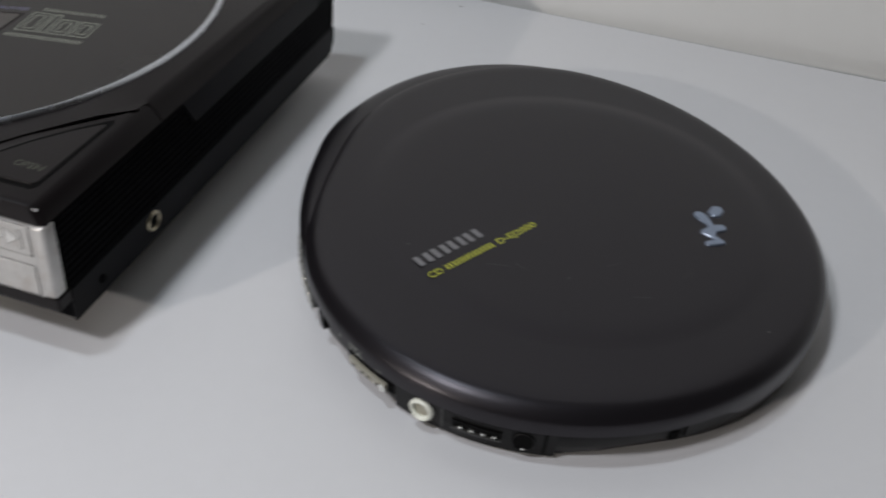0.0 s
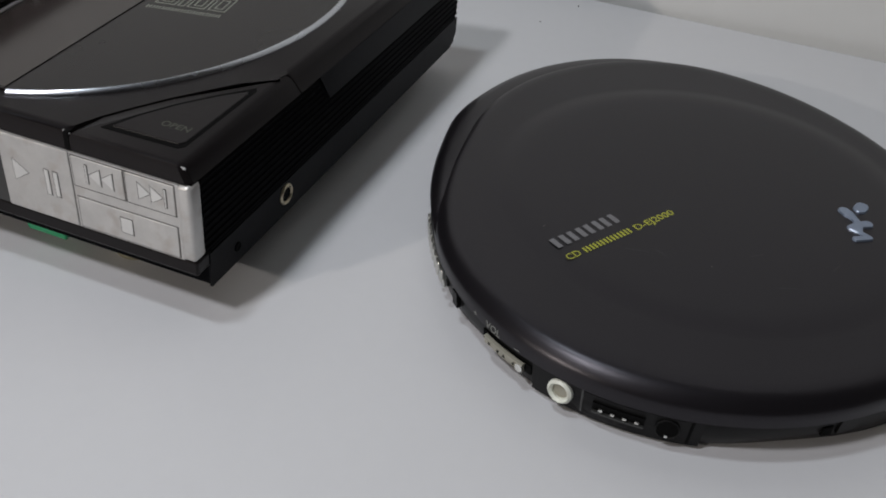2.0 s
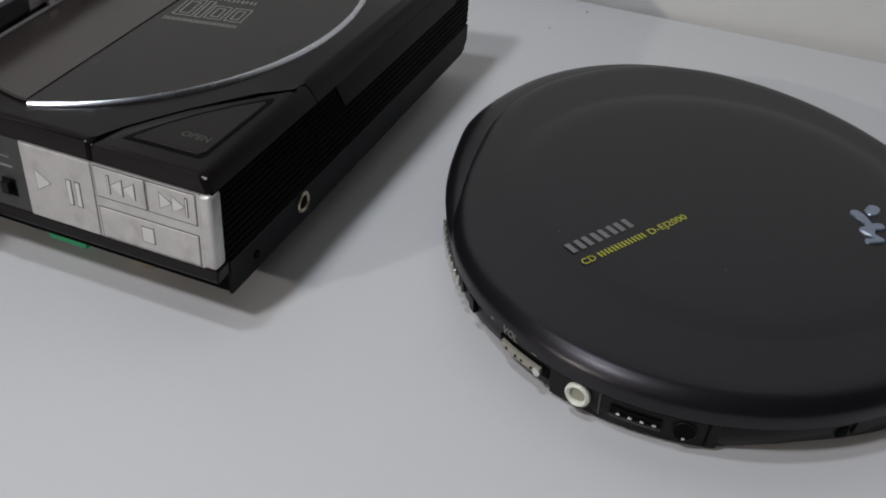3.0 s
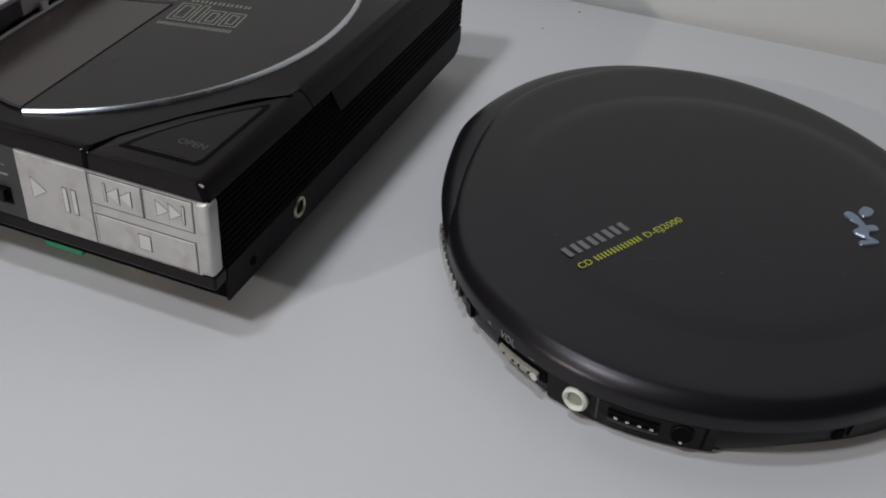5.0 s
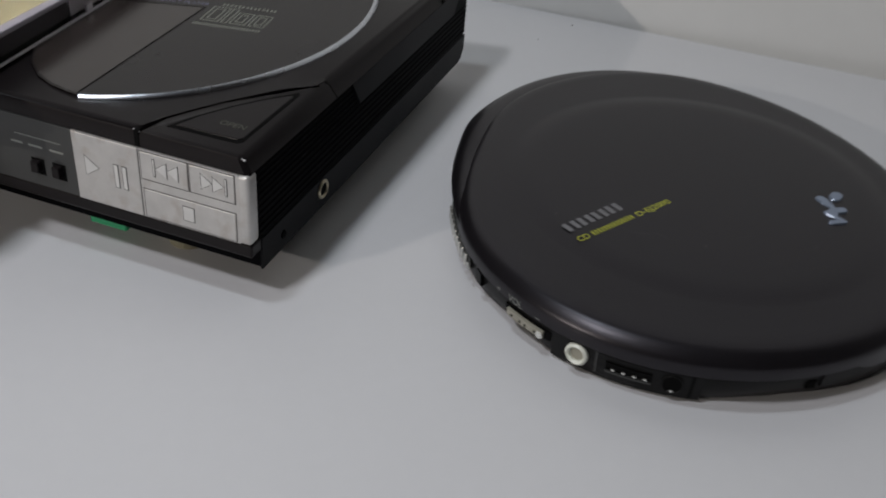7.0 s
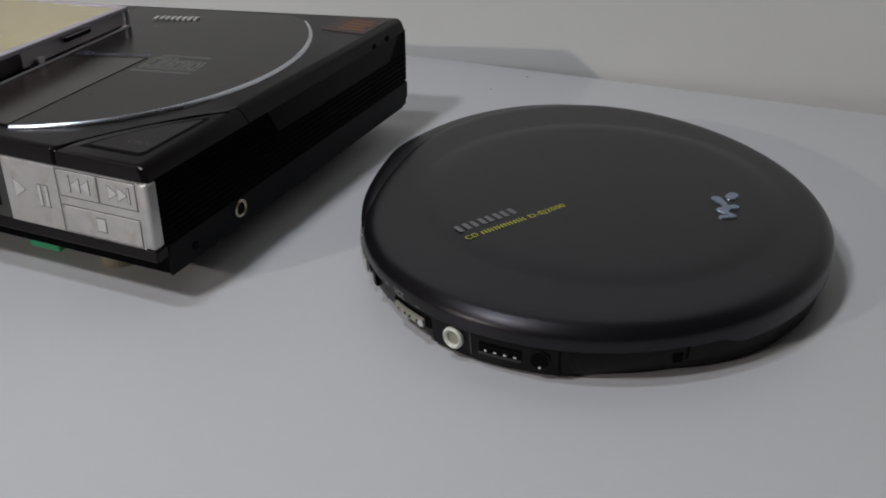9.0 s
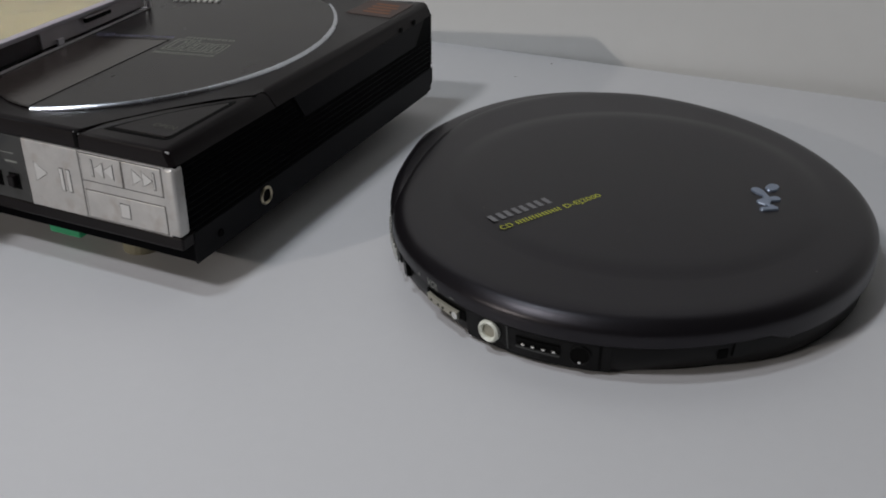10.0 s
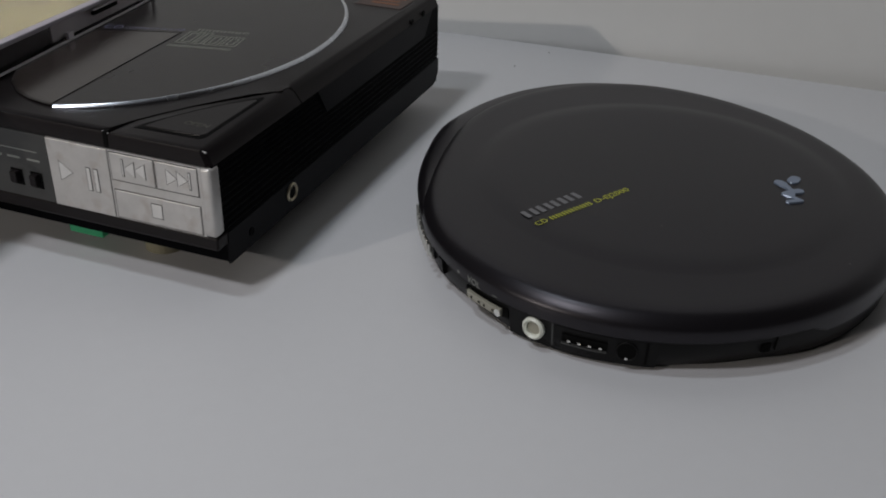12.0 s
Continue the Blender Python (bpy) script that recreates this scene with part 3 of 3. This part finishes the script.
    part("lettering", moved(fit_width(word("CD", 0.19, 0.004), 0.36), place(6.26, 3.42, turn)), M_YELLOW, lid, "yellow-green CD lettering")
    for k in range(7):
        part("print_mark", moved(stroke_mark(0.14, 0.165, 0.042, 0.006), place(6.26 + (0.48 + 0.2 * k) * ux, 3.42 + (0.48 + 0.2 * k) * uy, turn)), M_YELLOW, lid)
    part("lettering", moved(fit_width(word("D-EJ2000", 0.19, 0.004), 1.16), place(6.26 + 1.98 * ux, 3.42 + 1.98 * uy, turn)), M_YELLOW, lid, "yellow-green model lettering")
    # raised iridescent emblem: one dot and one wavy ribbon
    part("emblem", pebble([(3.72, 0.46, 0.165, 3.76, 0.59, 0.165)], 1.47, 1.6), M_IRIS, lid, "raised iridescent blue emblem dot", True)
    head, brow, neck, right = (3.38, 0.22, 0.145), (3.47, 0.14, 0.15), (3.64, -0.03, 0.09), (3.91, -0.1, 0.135)
    left, waist, foot_right, foot_left = (3.57, -0.4, 0.105), (3.76, -0.5, 0.07), (3.97, -0.64, 0.09), (3.7, -0.8, 0.1)
    centre = (3.73, -0.22, 0.12)
    chain = [a + b for a, b in ((head, brow), (brow, neck), (neck, centre), (centre, right), (centre, left), (left, waist), (centre, waist), (waist, foot_right), (foot_right, foot_left))]
    part("emblem", pebble(chain, 1.47, 1.6), M_IRIS, lid, "raised iridescent blue wavy emblem", True)
    # front sockets and controls on the rim
    part("connector_plate", rim_patch(-105, -77, 0.1, 0.87, -0.4, -0.06, 0.15), M_BODY, p)
    jack = part("socket", moved(tube(0.265, 0.165, 0.16, lip=0.05), on_rim(-99.5, 0.54, -0.15)), M_WHITE, p, "white headphone socket ring", True)
    part("socket_hole", moved(disk(0.17, 0.03), on_rim(-99.5, 0.54, -0.125)), M_CREAM, jack)
    part("port_recess", rim_patch(-95.6, -79.4, 0.2, 0.81, -0.3, -0.066, 0.12), M_BODY, p, "dark recessed port panel")
    # Lighter strip paints the lit left edge of the port panel.
    part("port_edge", rim_patch(-96.0, -95.65, 0.2, 0.84, -0.3, -0.05, 0.12), M_PANEL, p)
    port = part("remote_port", rim_patch(-94.0, -85.8, 0.42, 0.65, -0.2, -0.06, 0.07), M_HOLE, p)
    for k in range(4):
        part("contact_pin", moved(block(-0.038, 0.038, -0.025, 0.025, 0, 0.03, 0.01), on_rim(-92.6 + 1.9 * k, 0.49, -0.09)), M_PIN, port)
    part("port_sill", rim_patch(-94.0, -85.8, 0.38, 0.42, -0.2, -0.08), M_PANEL, port)
    part("power_socket", moved(tube(0.235, 0.2, 0.03, lip=0.01), on_rim(-82.3, 0.53, -0.085)), M_BODY, p)
    part("power_hole", moved(disk(0.2, 0.012), on_rim(-82.3, 0.53, -0.08)), M_HOLE, p)
    part("power_contact", moved(block(-0.03, 0.03, -0.2, -0.15, 0, 0.012), on_rim(-82.3, 0.53, -0.066)), M_PIN, p)
    part("port_end", rim_patch(-79.1, -78.6, 0.14, 0.86, -0.4, -0.05, 0.15), M_HOLE, p)
    part("finger_notch", rim_patch(-75, -57, 0.03, 0.2, -0.6, -0.36, 0.12), M_HOLE, p)
    part("latch_notch", rim_patch(-58.2, -56.4, 0.45, 0.66, -0.3, -0.11), M_HOLE, p)
    part("latch_tab", rim_patch(-55.4, -52.0, 0.45, 0.9, -0.3, -0.05, 0.06), M_BODY, p)
    part("latch_notch", rim_patch(-29.0, -27.4, 0.48, 0.66, -0.3, -0.11), M_HOLE, p)
    # volume slider and hold slider
    part("slider_slot", rim_patch(-116.6, -105.2, 0.45, 0.69, -0.3, -0.085, 0.03), M_HOLE, p)
    vol = part("volume_slider", rim_patch(-115.6, -106.6, 0.46, 0.66, -0.1, -0.005, 0.04), M_CREAM, p, "cream volume slider")
    part("slider_end", moved(disk(0.09, 0.03, 14), on_rim(-107.2, 0.56, -0.02)), M_PIN, vol)
    for k in range(4):
        part("slider_dot", moved(disk(0.03, 0.012, 10), on_rim(-114.2 + 1.8 * k + 0.4 * (k % 2), 0.555, -0.012)), M_BODY, vol)
    hold = part("hold_slider", rim_patch(-152, -131, 0.46, 0.84, -0.15, -0.03, 0.05), M_PANEL, p, "ribbed metal slider")
    for k in range(9):
        part("rib", moved(block(-0.08, 0.08, -0.17, 0.15, -0.05, 0.03, 0.025, 1), on_rim(-150.5 + 2.2 * k, 0.65, 0.0)), M_STEEL, hold)
    part("slider_pin", moved(disk(0.09, 0.05, 14), on_rim(-130.6, 0.62, -0.02)), M_STEEL, hold)
    part("strap_lug", rim_patch(-126.8, -125.0, 0.46, 0.84, -0.2, 0.01, 0.05), M_BODY, p)
    part("speckle_mark", moved(disk(0.02, 0.004, 8), Matrix.Translation(Vector((3.4, -3.9, 1.476)) * CM)), M_GREY, lid)
    for x, y, r in ((-1.5, -4.6, 0.022), (0.9, -3.2, 0.018), (2.6, -4.9, 0.02), (4.6, -2.6, 0.016), (-2.7, -3.4, 0.015), (1.9, 4.2, 0.016), (5.2, -3.2, 0.02), (-0.4, -5.3, 0.017)):
        part("speckle_mark", moved(disk(r, 0.004, 7), Matrix.Translation(Vector((x, y, 1.556 if math.hypot(x - 0.35, y + 0.3) < 4.5 else 1.472)) * CM)), M_SPECK, lid)
    for x, y, length, turn in ((-0.9, -3.4, 0.5, 12), (-0.3, -3.15, 0.3, -25), (1.6, -2.5, 0.35, 40), (2.3, -3.3, 0.4, 20), (0.6, 2.6, 0.6, -35), (3.3, -2.2, 0.25, 65)):
        high = math.hypot(x - 0.35, y + 0.3) < 4.5
        part("scratch", moved(block(0, length, -0.008, 0.008, 0, 0.003), Matrix.Translation(Vector((x, y, 1.557 if high else 1.474)) * CM) @ pose(0, 0, 0, 0, 0, turn)), M_SCUFF, lid)
    tilt = pose(0, 0, 0, -4, 0, 0)
    for text, a, w, h in (("VOL", -113.6, 0.44, 0.16), ("+", -118.4, 0.12, 0.12), ("-", -108.0, 0.14, 0.12)):
        bm = moved(fit_width(word(text, h, 0.003), w), Matrix.Translation(Vector((-w / 2, 0, 0)) * CM))
        part("slider_mark", moved(bm, on_rim(a, 0.91, 0.012) @ tilt), M_PRINT, p, "pale printed slider mark")
    return p


round_player()

# ---- the disc case ----
def disc_case():
    w, d = 14.2, 12.4
    c = top_level("disc_case", pose(-0.0673, -0.034, 0.0382, 0, 0, 4.5), "clear plastic disc case holding a yellow paper insert", "disc case")
    part("base_shell", block(-w, -0.03, 0, d, 0, 0.1, 0.03), M_CASE, c)
    part("base_rim", block(-0.1, 0.01, 0, d, 0.0, 0.07, 0.02), M_EDGE, c, "pale base rim drawn as an edge highlight")
    part("tray", block(-w + 0.2, -0.22, 0.15, d - 5.0, 0.11, 0.74, 0.02), M_TRAY, c, "dark disc tray")
    # Added pale block: the clear rear's brightness is put into its colour.
    part("inlay_card", block(-w + 0.2, -0.2, d - 4.95, d - 0.1, 0.11, 0.74), M_FILLER, c, "pale filler block for light through the clear plastic")
    part("lid_shell", block(-w, -0.1, 0, d, 0.88, 0.97, 0.02), M_CASE, c)
    part("lid_rim", block(-0.26, 0.0, 0, d, 0.80, 0.975, 0.03), M_RIM, c, "lid rim with lavender sheen in its colour")
    part("lid_rim", block(-w + 0.1, -0.1, d - 0.12, d + 0.01, 0.78, 0.975, 0.03), M_RIM, c, "lid rim with lavender sheen in its colour")
    part("side_wall", block(-0.1, -0.03, 0, d, 0.08, 0.80, 0.02), M_CASE, c)
    part("hinge_slot", block(-0.12, 0.002, d - 3.2, d - 2.0, 0.5, 0.68, 0.01), M_HOLE, c, "dark hinge slot")
    part("slot_lip", block(-0.1, 0.012, d - 3.2, d - 2.0, 0.68, 0.72, 0.008), M_EDGE, c)
    part("hinge_tab", block(-0.1, 0.015, d - 4.5, d - 4.25, 0.1, 0.34, 0.02), M_EDGE, c, "pale hinge tab")
    part("corner_post", block(-0.1, 0.008, d - 0.1, d + 0.005, 0.07, 0.8, 0.01), M_EDGE, c)
    insert = part("paper_insert", block(-w + 1.2, -0.27, 0.25, d - 0.3, 0.8, 0.855), M_PAPER, c, "yellow paper insert with grey writing")
    for k in range(8):
        for j in range(5):
            x, y = -1.3 - 1.75 * j - 0.3 * (k % 3), 1.6 + 1.25 * k + 0.2 * (j % 2)
            bm = block(-1.1 + 0.25 * ((k + j) % 3), 0.0, -0.07, 0.07, 0, 0.01, 0.004)
            part("writing_bar", moved(bm, Matrix.Translation(Vector((x, y, 0.855)) * CM) @ pose(0, 0, 0, 0, 0, 42 + 9 * ((k * 2 + j) % 4))), M_INK, insert)
    for piece in list(c.children) + list(insert.children):
        for v in piece.data.vertices:
            v.co.z *= 0.87 - 0.2 * v.co.y / (d * CM)      # the case leans back
        piece.visible_shadow = piece.data.materials[0] != M_CASE
    return c


disc_case()


# ---- crumbs on the table ----
def crumb(x, y, r):
    bm = moved(disk(r, r * 0.8, 7), Matrix.Translation(Vector((x, y, 0)) * CM))
    return tagged(link("crumb", bm, M_SPECK), "tiny dark crumb lying on the white table", "crumb", "crumbs on the table")


for spot in ((3.05, 9.6, 0.025), (1.45, 18.03, 0.026), (2.25, 20.03, 0.03)):
    crumb(*spot)
